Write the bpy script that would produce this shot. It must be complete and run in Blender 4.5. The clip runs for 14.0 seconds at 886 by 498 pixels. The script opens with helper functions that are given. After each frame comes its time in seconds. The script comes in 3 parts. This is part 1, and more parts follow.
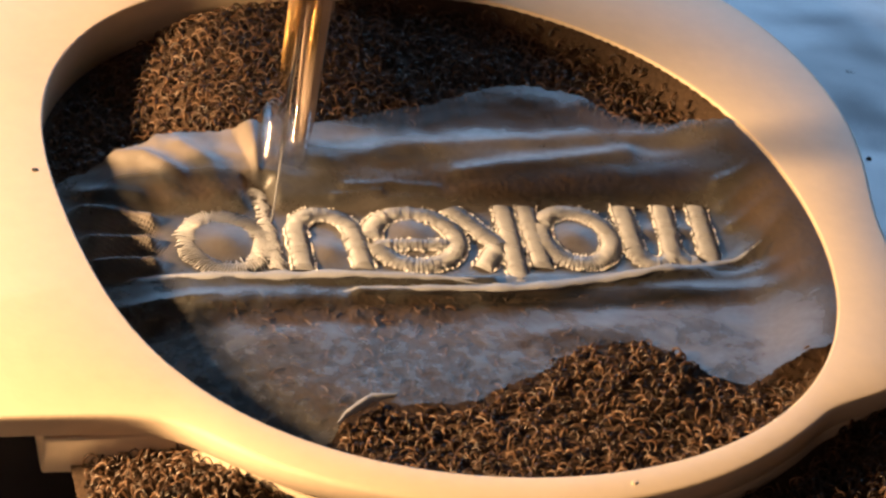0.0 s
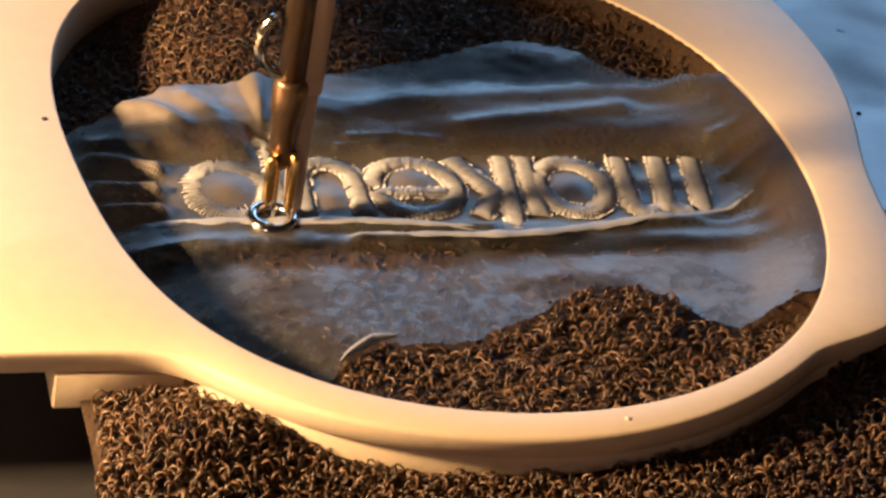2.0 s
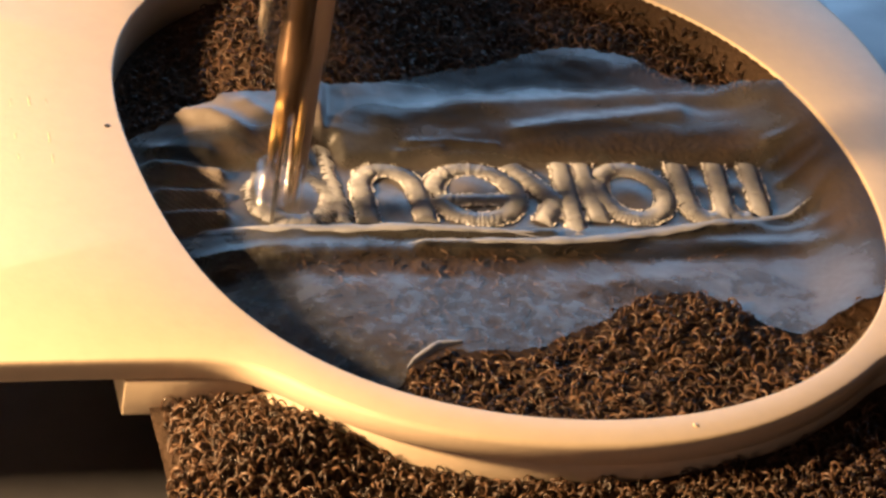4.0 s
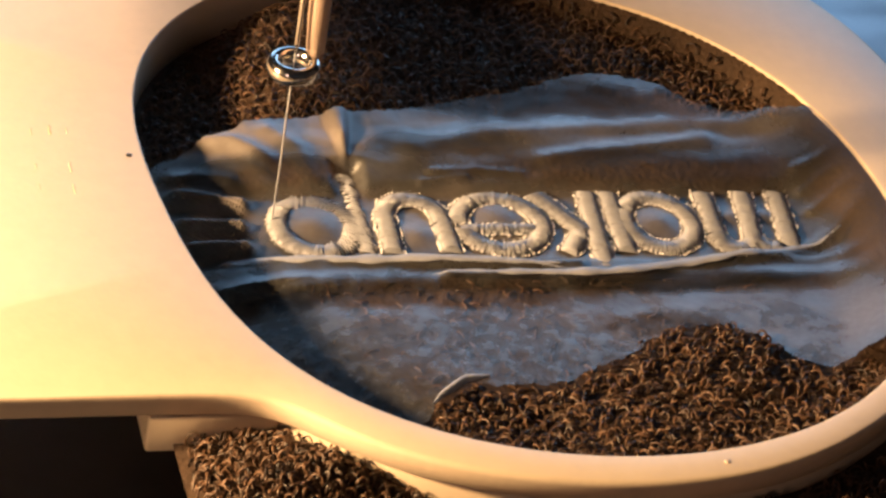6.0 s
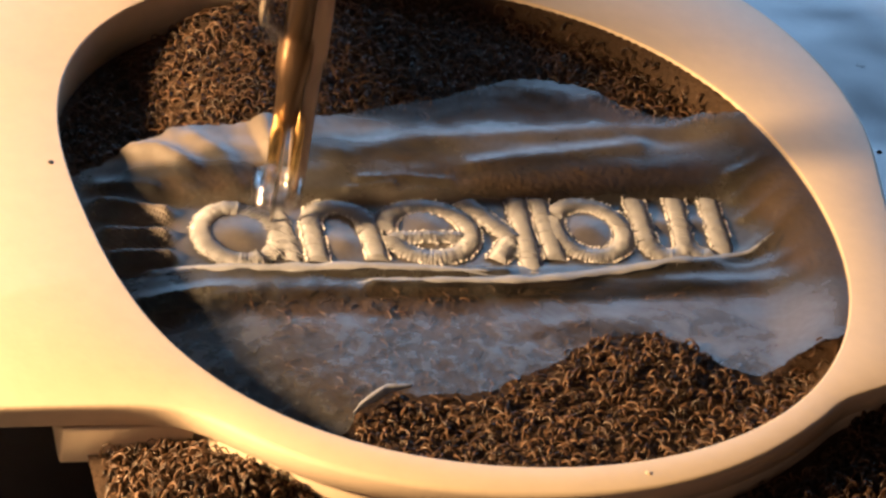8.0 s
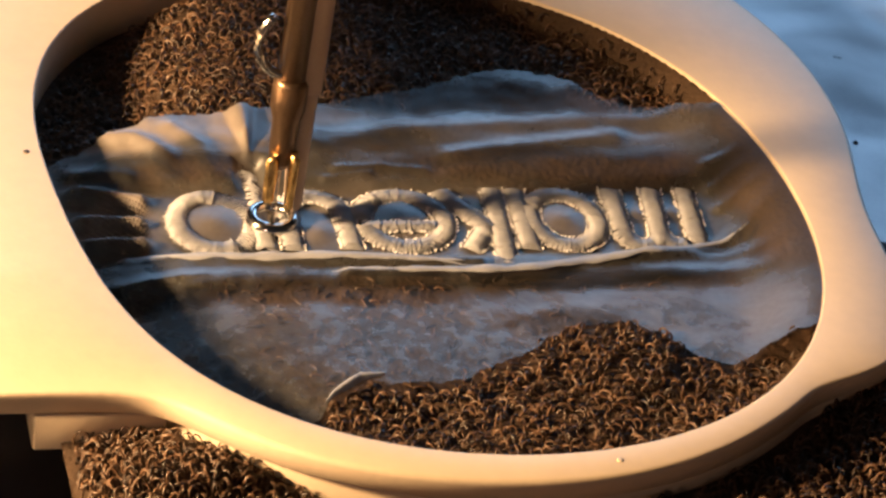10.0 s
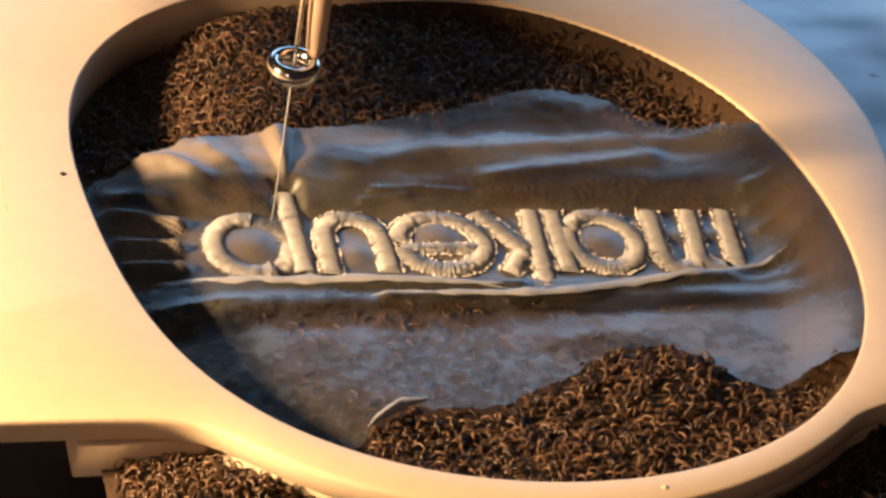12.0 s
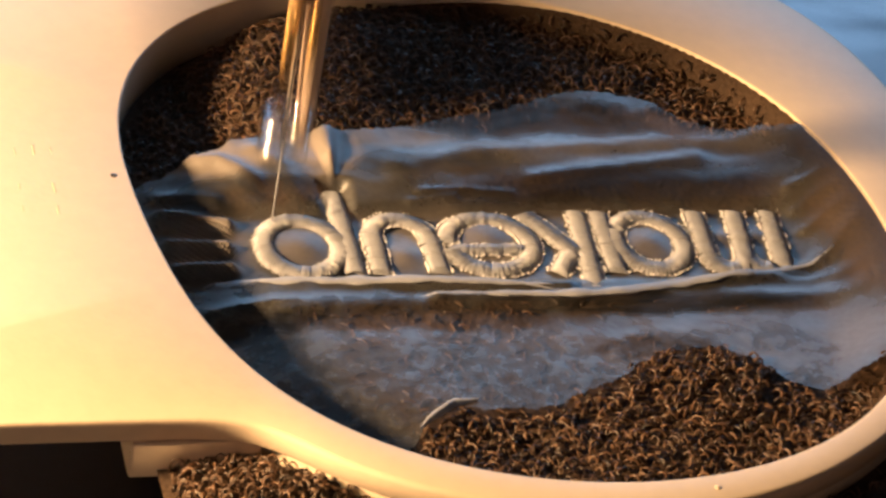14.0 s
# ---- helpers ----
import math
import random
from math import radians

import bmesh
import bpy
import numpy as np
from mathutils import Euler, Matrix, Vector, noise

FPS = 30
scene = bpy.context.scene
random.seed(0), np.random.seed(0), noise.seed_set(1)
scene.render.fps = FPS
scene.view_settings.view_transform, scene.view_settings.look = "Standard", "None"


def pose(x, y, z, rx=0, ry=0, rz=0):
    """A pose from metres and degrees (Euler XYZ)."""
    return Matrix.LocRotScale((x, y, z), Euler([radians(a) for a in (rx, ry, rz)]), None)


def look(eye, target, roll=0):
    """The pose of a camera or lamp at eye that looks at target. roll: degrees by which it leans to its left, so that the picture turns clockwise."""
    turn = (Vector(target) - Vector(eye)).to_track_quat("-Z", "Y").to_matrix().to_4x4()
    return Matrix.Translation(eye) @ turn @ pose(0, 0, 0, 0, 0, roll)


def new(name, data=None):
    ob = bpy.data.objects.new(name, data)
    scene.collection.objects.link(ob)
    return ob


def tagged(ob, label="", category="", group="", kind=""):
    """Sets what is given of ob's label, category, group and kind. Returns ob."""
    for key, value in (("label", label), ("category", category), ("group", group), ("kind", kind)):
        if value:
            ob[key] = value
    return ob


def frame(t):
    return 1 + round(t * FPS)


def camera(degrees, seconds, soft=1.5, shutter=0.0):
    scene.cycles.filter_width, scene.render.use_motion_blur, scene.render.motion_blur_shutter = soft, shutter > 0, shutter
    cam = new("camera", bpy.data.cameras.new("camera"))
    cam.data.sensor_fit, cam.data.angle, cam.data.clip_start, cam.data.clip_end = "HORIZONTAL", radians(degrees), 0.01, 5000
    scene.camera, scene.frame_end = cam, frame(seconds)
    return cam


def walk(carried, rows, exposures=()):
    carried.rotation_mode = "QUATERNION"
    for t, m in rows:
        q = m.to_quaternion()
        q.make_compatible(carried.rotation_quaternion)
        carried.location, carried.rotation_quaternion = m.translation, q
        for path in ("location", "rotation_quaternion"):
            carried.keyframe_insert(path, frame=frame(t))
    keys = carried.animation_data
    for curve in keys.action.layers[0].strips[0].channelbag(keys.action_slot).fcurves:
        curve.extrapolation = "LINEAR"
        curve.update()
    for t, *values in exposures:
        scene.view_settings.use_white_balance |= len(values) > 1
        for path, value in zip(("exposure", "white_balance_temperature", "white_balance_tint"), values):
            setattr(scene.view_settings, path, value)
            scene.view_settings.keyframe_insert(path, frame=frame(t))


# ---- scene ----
import functools

cam = camera(17.152, 14.0, soft=2.7, shutter=0.8)
EYE = (-0.1299, -0.3762, 0.27717)
VIEW = look(EYE, (0.0, 0.0, 0.0), 10.52)
walk(cam, [(0.0, VIEW), (14.0, VIEW)], exposures=[(0.0, 0.0), (14.0, 0.0)])

# ---------------------------------------------------------------- light
world = bpy.data.worlds.new("sky")
scene.world = world
world.use_nodes = True
wn = world.node_tree
sky = wn.nodes.new("ShaderNodeTexSky")
sky.sky_type, sky.sun_disc = "NISHITA", False
sky.sun_elevation, sky.sun_rotation = radians(20), radians(200)
wn.links.new(sky.outputs[0], wn.nodes["Background"].inputs[0])
wn.nodes["Background"].inputs[1].default_value = 0.05


def area_lamp(name, eye, target, watts, colour, w, h):
    data = bpy.data.lights.new(name, "AREA")
    data.energy, data.color, data.shape, data.size, data.size_y = watts, colour, "RECTANGLE", w, h
    ob = new(name, data)
    ob.matrix_world = look(eye, target)
    return ob


# the machine's warm work light, and the cold window behind
area_lamp("work_light", (-0.30, -0.03, 0.112), (0.0, 0.0, 0.0), 4.3, (1.0, 0.622, 0.30), 0.034, 0.034)
area_lamp("window_light", (0.36, 0.88, 0.30), (0.0, 0.0, 0.0), 5.3, (0.34, 0.61, 1.0), 1.1, 0.46)
area_lamp("room_lamp", (-0.75, -1.0, 0.35), (0.0, 0.0, 0.0), 1.25, (1.0, 0.60, 0.44), 0.25, 0.25)

# ---------------------------------------------------------------- materials


def material(name, colour, rough=0.5, metal=0.0, spread=0.12, scale=60.0, bump=0.0, bump_scale=400.0,
             island=0.0, each=0.0, sheen=0.0, coat=0.0, spec=0.5):
    """Principled material with variation at two scales and fine relief."""
    m = bpy.data.materials.new(name)
    m.use_nodes = True
    nt = m.node_tree
    b = nt.nodes["Principled BSDF"]
    co = nt.nodes.new("ShaderNodeTexCoord")
    n1 = nt.nodes.new("ShaderNodeTexNoise")
    n1.inputs["Scale"].default_value, n1.inputs["Detail"].default_value = scale, 5.0
    n2 = nt.nodes.new("ShaderNodeTexNoise")
    n2.inputs["Scale"].default_value, n2.inputs["Detail"].default_value = scale * 14, 3.0
    nt.links.new(co.outputs["Object"], n1.inputs["Vector"])
    nt.links.new(co.outputs["Object"], n2.inputs["Vector"])
    add = nt.nodes.new("ShaderNodeMath")
    add.operation = "ADD"
    nt.links.new(n1.outputs[0], add.inputs[0])
    nt.links.new(n2.outputs[0], add.inputs[1])
    ramp = nt.nodes.new("ShaderNodeMapRange")
    ramp.inputs["From Min"].default_value, ramp.inputs["From Max"].default_value = 0.6, 1.4
    ramp.inputs["To Min"].default_value, ramp.inputs["To Max"].default_value = 1 - spread, 1 + spread
    nt.links.new(add.outputs[0], ramp.inputs["Value"])
    factor = ramp.outputs[0]
    if island or each:
        geo = nt.nodes.new("ShaderNodeObjectInfo" if each else "ShaderNodeNewGeometry")
        r2 = nt.nodes.new("ShaderNodeMapRange")
        r2.inputs["To Min"].default_value, r2.inputs["To Max"].default_value = 1 - island - each, 1 + island + each
        nt.links.new(geo.outputs["Random" if each else "Random Per Island"], r2.inputs["Value"])
        mul = nt.nodes.new("ShaderNodeMath")
        mul.operation = "MULTIPLY"
        nt.links.new(factor, mul.inputs[0])
        nt.links.new(r2.outputs[0], mul.inputs[1])
        factor = mul.outputs[0]
    mix = nt.nodes.new("ShaderNodeVectorMath")
    mix.operation = "SCALE"
    mix.inputs[0].default_value = colour
    nt.links.new(factor, mix.inputs["Scale"])
    nt.links.new(mix.outputs[0], b.inputs["Base Color"])
    b.inputs["Roughness"].default_value, b.inputs["Metallic"].default_value = rough, metal
    b.inputs["Sheen Weight"].default_value, b.inputs["Coat Weight"].default_value = sheen, coat
    b.inputs["Specular IOR Level"].default_value = spec
    b.inputs["Coat Roughness"].default_value, b.inputs["Coat IOR"].default_value = 0.28, 2.0
    if bump:
        n3 = nt.nodes.new("ShaderNodeTexNoise")
        n3.inputs["Scale"].default_value, n3.inputs["Detail"].default_value = bump_scale, 4.0
        nt.links.new(co.outputs["Object"], n3.inputs["Vector"])
        bp = nt.nodes.new("ShaderNodeBump")
        bp.inputs["Strength"].default_value, bp.inputs["Distance"].default_value = bump, 0.0006
        nt.links.new(n3.outputs[0], bp.inputs["Height"])
        nt.links.new(bp.outputs[0], b.inputs["Normal"])
    return m


def film_material(name, clear, milky, thin, thick, spots, meshed, clear_dimmed, loopy, coat):
    """Water-soluble film: clear where it clings to the cloth, milky where it stands off it, glossy, with a fine
    embossed mesh.
    The four patch lists give centres and half-widths (millimetres), in order: the milky patches, some also painting lit
    film and sheen;
    the embossed; the clear ones, some also painting shaded folds; and those where the loops below press through."""
    m = bpy.data.materials.new(name)
    m.use_nodes = True
    nt = m.node_tree
    b = nt.nodes["Principled BSDF"]

    def math_node(kind, one, two):
        nd = nt.nodes.new("ShaderNodeMath")
        nd.operation = kind
        for i, v in enumerate((one, two)):
            if isinstance(v, (int, float)):
                nd.inputs[i].default_value = v
            else:
                nt.links.new(v, nd.inputs[i])
        return nd.outputs[0]

    co = nt.nodes.new("ShaderNodeTexCoord").outputs["Object"]

    def noise_node(scale, detail):
        nd = nt.nodes.new("ShaderNodeTexNoise")
        nd.inputs["Scale"].default_value, nd.inputs["Detail"].default_value = scale, detail
        nt.links.new(co, nd.inputs["Vector"])
        return nd.outputs[0]

    cloud, grain = noise_node(110.0, 5.0), noise_node(900.0, 3.0)

    def patch(x, y, rx, ry, weight=1.0):
        off = nt.nodes.new("ShaderNodeVectorMath")
        off.operation = "SUBTRACT"
        nt.links.new(co, off.inputs[0])
        off.inputs[1].default_value = (x * 0.001, y * 0.001, 0.0)
        size = nt.nodes.new("ShaderNodeVectorMath")
        size.operation = "MULTIPLY"
        nt.links.new(off.outputs[0], size.inputs[0])
        size.inputs[1].default_value = (1000.0 / rx, 1000.0 / ry, 0.0)
        d = nt.nodes.new("ShaderNodeVectorMath")
        d.operation = "LENGTH"
        nt.links.new(size.outputs[0], d.inputs[0])
        near = nt.nodes.new("ShaderNodeMapRange")
        near.interpolation_type = "SMOOTHSTEP"
        near.inputs["From Min"].default_value, near.inputs["From Max"].default_value = 1.15, 0.45
        nt.links.new(math_node("ADD", d.outputs["Value"], math_node("MULTIPLY", math_node("SUBTRACT", cloud, 0.5), 1.4)), near.inputs["Value"])
        return math_node("MULTIPLY", near.outputs[0], weight)

    clear_dim = loops = 0.0
    for one in loopy:
        loops = math_node("MAXIMUM", patch(*one), loops)
    for one in clear_dimmed:
        clear_dim = math_node("MAXIMUM", patch(*one), clear_dim)
    mask = mesh_mask = 0.0
    for one in spots:
        mask = math_node("MAXIMUM", patch(*one), mask)
    for one in meshed:
        mesh_mask = math_node("MAXIMUM", patch(*one), mesh_mask)
    mask = math_node("MULTIPLY", mask, math_node("ADD", math_node("MULTIPLY", cloud, 0.8), 0.6))
    haze = nt.nodes.new("ShaderNodeMapRange")
    haze.inputs["From Min"].default_value, haze.inputs["From Max"].default_value = 0.35, 0.7
    haze.inputs["To Min"].default_value, haze.inputs["To Max"].default_value = thin, thick
    nt.links.new(math_node("ADD", math_node("MULTIPLY", cloud, 0.7), math_node("MULTIPLY", grain, 0.3)), haze.inputs["Value"])
    alpha = nt.nodes.new("ShaderNodeMix")
    nt.links.new(mask, alpha.inputs[0])
    nt.links.new(haze.outputs[0], alpha.inputs[2])
    alpha.inputs[3].default_value = 0.96
    lumps = noise_node(430.0, 2.0)
    press = nt.nodes.new("ShaderNodeMapRange")
    press.inputs["From Min"].default_value, press.inputs["From Max"].default_value = 0.42, 0.62
    press.inputs["To Min"].default_value, press.inputs["To Max"].default_value = 0.55, 1.0
    nt.links.new(lumps, press.inputs["Value"])
    pressed = math_node("SUBTRACT", 1.0, math_node("MULTIPLY", loops, math_node("SUBTRACT", 1.0, press.outputs[0])))
    # less alpha and gloss here: clear film, and shade painted into the folds
    undimmed = math_node("SUBTRACT", 1.0, math_node("MULTIPLY", clear_dim, 0.62))
    nt.links.new(math_node("MULTIPLY", math_node("MULTIPLY", alpha.outputs[0], pressed), undimmed), b.inputs["Alpha"])
    colour = nt.nodes.new("ShaderNodeMix")
    colour.data_type = "RGBA"
    nt.links.new(mask, colour.inputs[0])
    colour.inputs[6].default_value, colour.inputs[7].default_value = (*clear, 1), (*milky, 1)
    nt.links.new(colour.outputs[2], b.inputs["Base Color"])
    b.inputs["Roughness"].default_value = 0.5
    b.inputs["Specular IOR Level"].default_value = 0.6
    b.inputs["Coat Weight"].default_value, b.inputs["Coat Roughness"].default_value, b.inputs["Coat IOR"].default_value = coat, 0.46, 1.8
    turn = nt.nodes.new("ShaderNodeMapping")
    turn.inputs["Rotation"].default_value = (0, 0, radians(35))
    nt.links.new(co, turn.inputs["Vector"])
    waves = []
    for axis in ("X", "Y"):
        w = nt.nodes.new("ShaderNodeTexWave")
        w.bands_direction = axis
        w.inputs["Scale"].default_value = 560.0
        w.inputs["Distortion"].default_value = 0.4
        nt.links.new(turn.outputs[0], w.inputs["Vector"])
        waves.append(w.outputs[1])
    b1 = nt.nodes.new("ShaderNodeBump")
    b1.inputs["Strength"].default_value, b1.inputs["Distance"].default_value = 1.0, 0.0005
    nt.links.new(math_node("MULTIPLY", math_node("MULTIPLY", waves[0], waves[1]), math_node("ADD", mesh_mask, 0.06)), b1.inputs["Height"])
    b2 = nt.nodes.new("ShaderNodeBump")
    b2.inputs["Strength"].default_value, b2.inputs["Distance"].default_value = 0.6, 0.0006
    nt.links.new(math_node("ADD", math_node("MULTIPLY", cloud, 0.8), math_node("MULTIPLY", math_node("MULTIPLY", lumps, loops), 1.5)), b2.inputs["Height"])
    nt.links.new(math_node("MULTIPLY", math_node("SUBTRACT", coat, math_node("MULTIPLY", mask, 0.75)), undimmed), b.inputs["Coat Weight"])
    nt.links.new(b1.outputs[0], b2.inputs["Normal"])
    nt.links.new(b2.outputs[0], b.inputs["Normal"])
    return m


M_HOOP = material("cream_plastic", (0.75, 0.61, 0.445), 0.42, spread=0.05, scale=25, bump=0.06, bump_scale=900)
M_MARK = material("worn_emboss", (0.60, 0.49, 0.35), 0.6, spread=0.2)
M_LOOP = material("brown_terry_loop", (0.080, 0.043, 0.023), 0.40, spread=0.3, scale=40, island=0.8)
M_LOOP_ONE = material("brown_terry_yarn", (0.080, 0.043, 0.023), 0.40, spread=0.3, scale=40, each=0.8)
M_BASE = material("brown_terry_base", (0.055, 0.030, 0.015), 0.9, spread=0.4, scale=120, bump=0.8, bump_scale=900)
M_FILM = film_material("milky_film", (0.056, 0.054, 0.050), (0.31, 0.262, 0.23), 0.5, 0.9,
                       # milky patches; the left ones also paint warm light, the word's the window sheen
                       ((-29, 28, 8, 10), (-44, 25, 14, 6, 0.75), (-14, 30, 12, 4, 0.5), (-52, 3, 9, 9, 0.9), (0, 2, 54, 11, 0.42), (30, -28, 40, 12, 0.3), (25, 25, 40, 5, 0.22)),
                       ((-53, 2, 12, 9), (-38, -27, 16, 5)),
                       # clear patches; the upper ones and bands by the word also paint shade
                       ((22, 15.5, 34, 4.2), (61, 4, 9, 44), (-20, -18.5, 36, 4.0), (22, -16, 34, 3.5), (-50, 14, 9, 5), (-38, 16, 8, 4), (16, -27, 12, 5), (8, 35, 30, 7), (34, 34, 22, 6), (-12, 22, 16, 4, 0.6)),
                       ((-10, -34, 64, 21), (-30, -18, 26, 7)), 1.0)
M_LOOSE = film_material("loose_milky_film", (0.22, 0.26, 0.33), (0.36, 0.40, 0.46), 0.9, 1.0, ((95, 60, 20, 20),), ((95, 60, 1, 1),), ((110, 30, 8, 20),), ((95, 60, 1, 1),), 1.0)
# near-white base paints the light caught by the torn film edge
M_LIP = material("torn_film_glints", (0.74, 0.74, 0.76), 0.4, spread=0.15, scale=300)
# folded film; its pale tone also paints light on the fold crests
M_ROLL = material("folded_milky_lit_film", (0.33, 0.345, 0.39), 0.5, spread=0.15, scale=200, bump=0.2, bump_scale=700)
M_THREAD = material("white_rayon_thread", (0.345, 0.355, 0.39), 0.40, spread=0.14, scale=300, island=0.10, spec=0.9, coat=0.3, bump=0.1, bump_scale=5000)
M_CHROME = material("chromed_steel", (0.62, 0.60, 0.57), 0.14, 1.0, spread=0.06, scale=200)
M_STEEL = material("satin_steel", (0.46, 0.35, 0.28), 0.5, 0.35, spread=0.1, scale=200)
M_BRONZE = material("oiled_dark_steel", (0.19, 0.125, 0.08), 0.33, 0.9, spread=0.2, scale=200)
# prong metal; its yellow paints in the warm lamp's reflection
M_PRONG = material("lamp_yellow_metal", (0.75, 0.5, 0.2), 0.25, 1.0)
M_BED = material("dark_machine_bed", (0.030, 0.030, 0.034), 0.5, spread=0.2, scale=20)
M_DARK = material("black_screw", (0.02, 0.018, 0.018), 0.4)
M_WALL = material("dim_wall_paint", (0.30, 0.26, 0.22), 0.9, spread=0.1, scale=4, bump=0.2, bump_scale=60)
M_FLOOR = material("brown_floor", (0.16, 0.10, 0.06), 0.6, spread=0.2, scale=6)

# ---------------------------------------------------------------- mesh helpers
MM = 0.001


def mesh_object(name, verts, faces, mat, parent=None, label="", smooth=True):
    me = bpy.data.meshes.new(name)
    me.from_pydata([tuple(v) for v in verts], [], [tuple(f) for f in faces])
    if smooth:
        me.polygons.foreach_set("use_smooth", [True] * len(me.polygons))
    me.update()
    me.materials.append(mat)
    ob = new(name, me)
    if parent:
        ob.parent = parent
    return tagged(ob, label=label)


def part(name, bm, mat, parent, label=""):
    me = bpy.data.meshes.new(name)
    bm.normal_update()
    bm.to_mesh(me)
    bm.free()
    me.polygons.foreach_set("use_smooth", [True] * len(me.polygons))
    me.materials.append(mat)
    ob = new(name, me)
    ob.parent = parent
    return tagged(ob, label=label)


def thing(name, label, category, kind="", group=""):
    return tagged(new(name), label=label, category=category, kind=kind, group=group)


def lathe(profile, n=40, closed=False):
    """A turned body about z from (radius, height) pairs in millimetres."""
    bm = bmesh.new()
    rings = []
    for r, z in profile:
        rings.append([bm.verts.new((r * math.cos(2 * math.pi * i / n) * MM, r * math.sin(2 * math.pi * i / n) * MM, z * MM))
                      for i in range(n)])
    pairs = list(zip(rings, rings[1:])) + ([(rings[-1], rings[0])] if closed else [])
    for a, b in pairs:
        for i in range(n):
            bm.faces.new((a[i], a[(i + 1) % n], b[(i + 1) % n], b[i]))
    if not closed:
        bm.faces.new(list(reversed(rings[0])))
        bm.faces.new(rings[-1])
    return bm


def sweep(points, radii, n=10, flat=1.0):
    """A round bar along points in millimetres, with a radius at each; flat squeezes it sideways."""
    bm = bmesh.new()
    pts = [Vector(p) for p in points]
    rings = []
    for i, p in enumerate(pts):
        d = (pts[min(i + 1, len(pts) - 1)] - pts[max(i - 1, 0)]).normalized()
        side = d.cross(Vector((0, 0, 1)))
        if side.length < 0.05:
            side = d.cross(Vector((0, 1, 0)))
        side.normalize()
        up = side.cross(d)
        r = radii[i] if hasattr(radii, "__len__") else radii
        rings.append([bm.verts.new((p + side * (r * math.cos(a)) + up * (r * flat * math.sin(a))) * MM)
                      for a in (2 * math.pi * k / n for k in range(n))])
    for a, b in zip(rings, rings[1:]):
        for i in range(n):
            bm.faces.new((a[i], a[(i + 1) % n], b[(i + 1) % n], b[i]))
    bm.faces.new(list(reversed(rings[0])))
    bm.faces.new(rings[-1])
    return bm


def block(x0, x1, y0, y1, z0, z1, bevel=0.4):
    bm = bmesh.new()
    bmesh.ops.create_cube(bm, size=1)
    for v in bm.verts:
        v.co = Vector(((x0 + x1) / 2 + v.co.x * (x1 - x0), (y0 + y1) / 2 + v.co.y * (y1 - y0), (z0 + z1) / 2 + v.co.z * (z1 - z0))) * MM
    if bevel:
        bmesh.ops.bevel(bm, geom=bm.edges[:], offset=bevel * MM, segments=2, affect="EDGES", profile=0.5)
    return bm


# ---------------------------------------------------------------- the shape of the hoop
CX, CY = -1.0, 4.0


def hoop_inner(a):
    """Radius of the opening at angle a, in millimetres."""
    return (68.0 - 0.63 * math.cos(a) + 0.23 * math.sin(a) - 2.71 * math.cos(2 * a) - 2.67 * math.sin(2 * a)
            + 0.71 * math.cos(3 * a) + 0.65 * math.sin(3 * a) - 1.08 * math.cos(4 * a) - 2.2 * bump_at(a, radians(175), 0.7)
            + 0.7 * bump_at(a, radians(-130), 0.5))


def bump_at(a, centre, width):
    d = (a - centre + math.pi) % (2 * math.pi) - math.pi
    return math.exp(-(d / width) ** 2)


def arm_reach(a):
    """How far the carriage arm reaches at angle a."""
    c, s = math.cos(a), math.sin(a)
    best = 0.0
    if c < -0.05:
        tx = -150.0 / c
        ty = (-53.3 if s < 0 else 80.0) / s if abs(s) > 1e-6 else 1e9
        best = min(tx, ty)
    return best


def ease(t):
    t = max(0.0, min(1.0, t))
    return t * t * (3 - 2 * t)


def clamp_outer(a):
    """The outer clamping ring under the flange."""
    deg = (math.degrees(a) + 180) % 360 - 180
    return hoop_inner(a) + 5.9 - 1.2 * bump_at(a, radians(-55), 0.3) + 6.0 * ease((deg + 50) / 16) * ease((115 - deg) / 35)


def hoop_outer(a):
    deg = (math.degrees(a) + 180) % 360 - 180
    flare = 8.0 * ease((deg + 50) / 16) * ease((115 - deg) / 35)
    base = hoop_inner(a) + 6.5 - 1.3 * bump_at(a, radians(-55), 0.3) + flare + 17.0 * bump_at(a, radians(55), 0.7)
    base += 0.8 * bump_at(a, radians(-122), 0.3) - 4.2 * bump_at(a, radians(-6), 0.28)
    arm = arm_reach(a)
    return math.log(math.exp(base * 0.30) + math.exp(arm * 0.30)) / 0.30


def ring_loop(radius, z, n, shift=0.0):
    pts = []
    for i in range(n):
        a = 2 * math.pi * i / n
        r = radius(a) + shift
        pts.append(((CX + r * math.cos(a)) * MM, (CY + r * math.sin(a)) * MM, z * MM))
    return pts


def ring_body(loops):
    n = len(loops[0])
    verts = [p for lp in loops for p in lp]
    faces = []
    m = len(loops)
    for j in range(m):
        k = (j + 1) % m
        for i in range(n):
            faces.append((j * n + i, j * n + (i + 1) % n, k * n + (i + 1) % n, k * n + i))
    return verts, faces


def inside(x, y):
    d = math.hypot(x - CX, y - CY)
    return hoop_inner(math.atan2(y - CY, x - CX)) - d


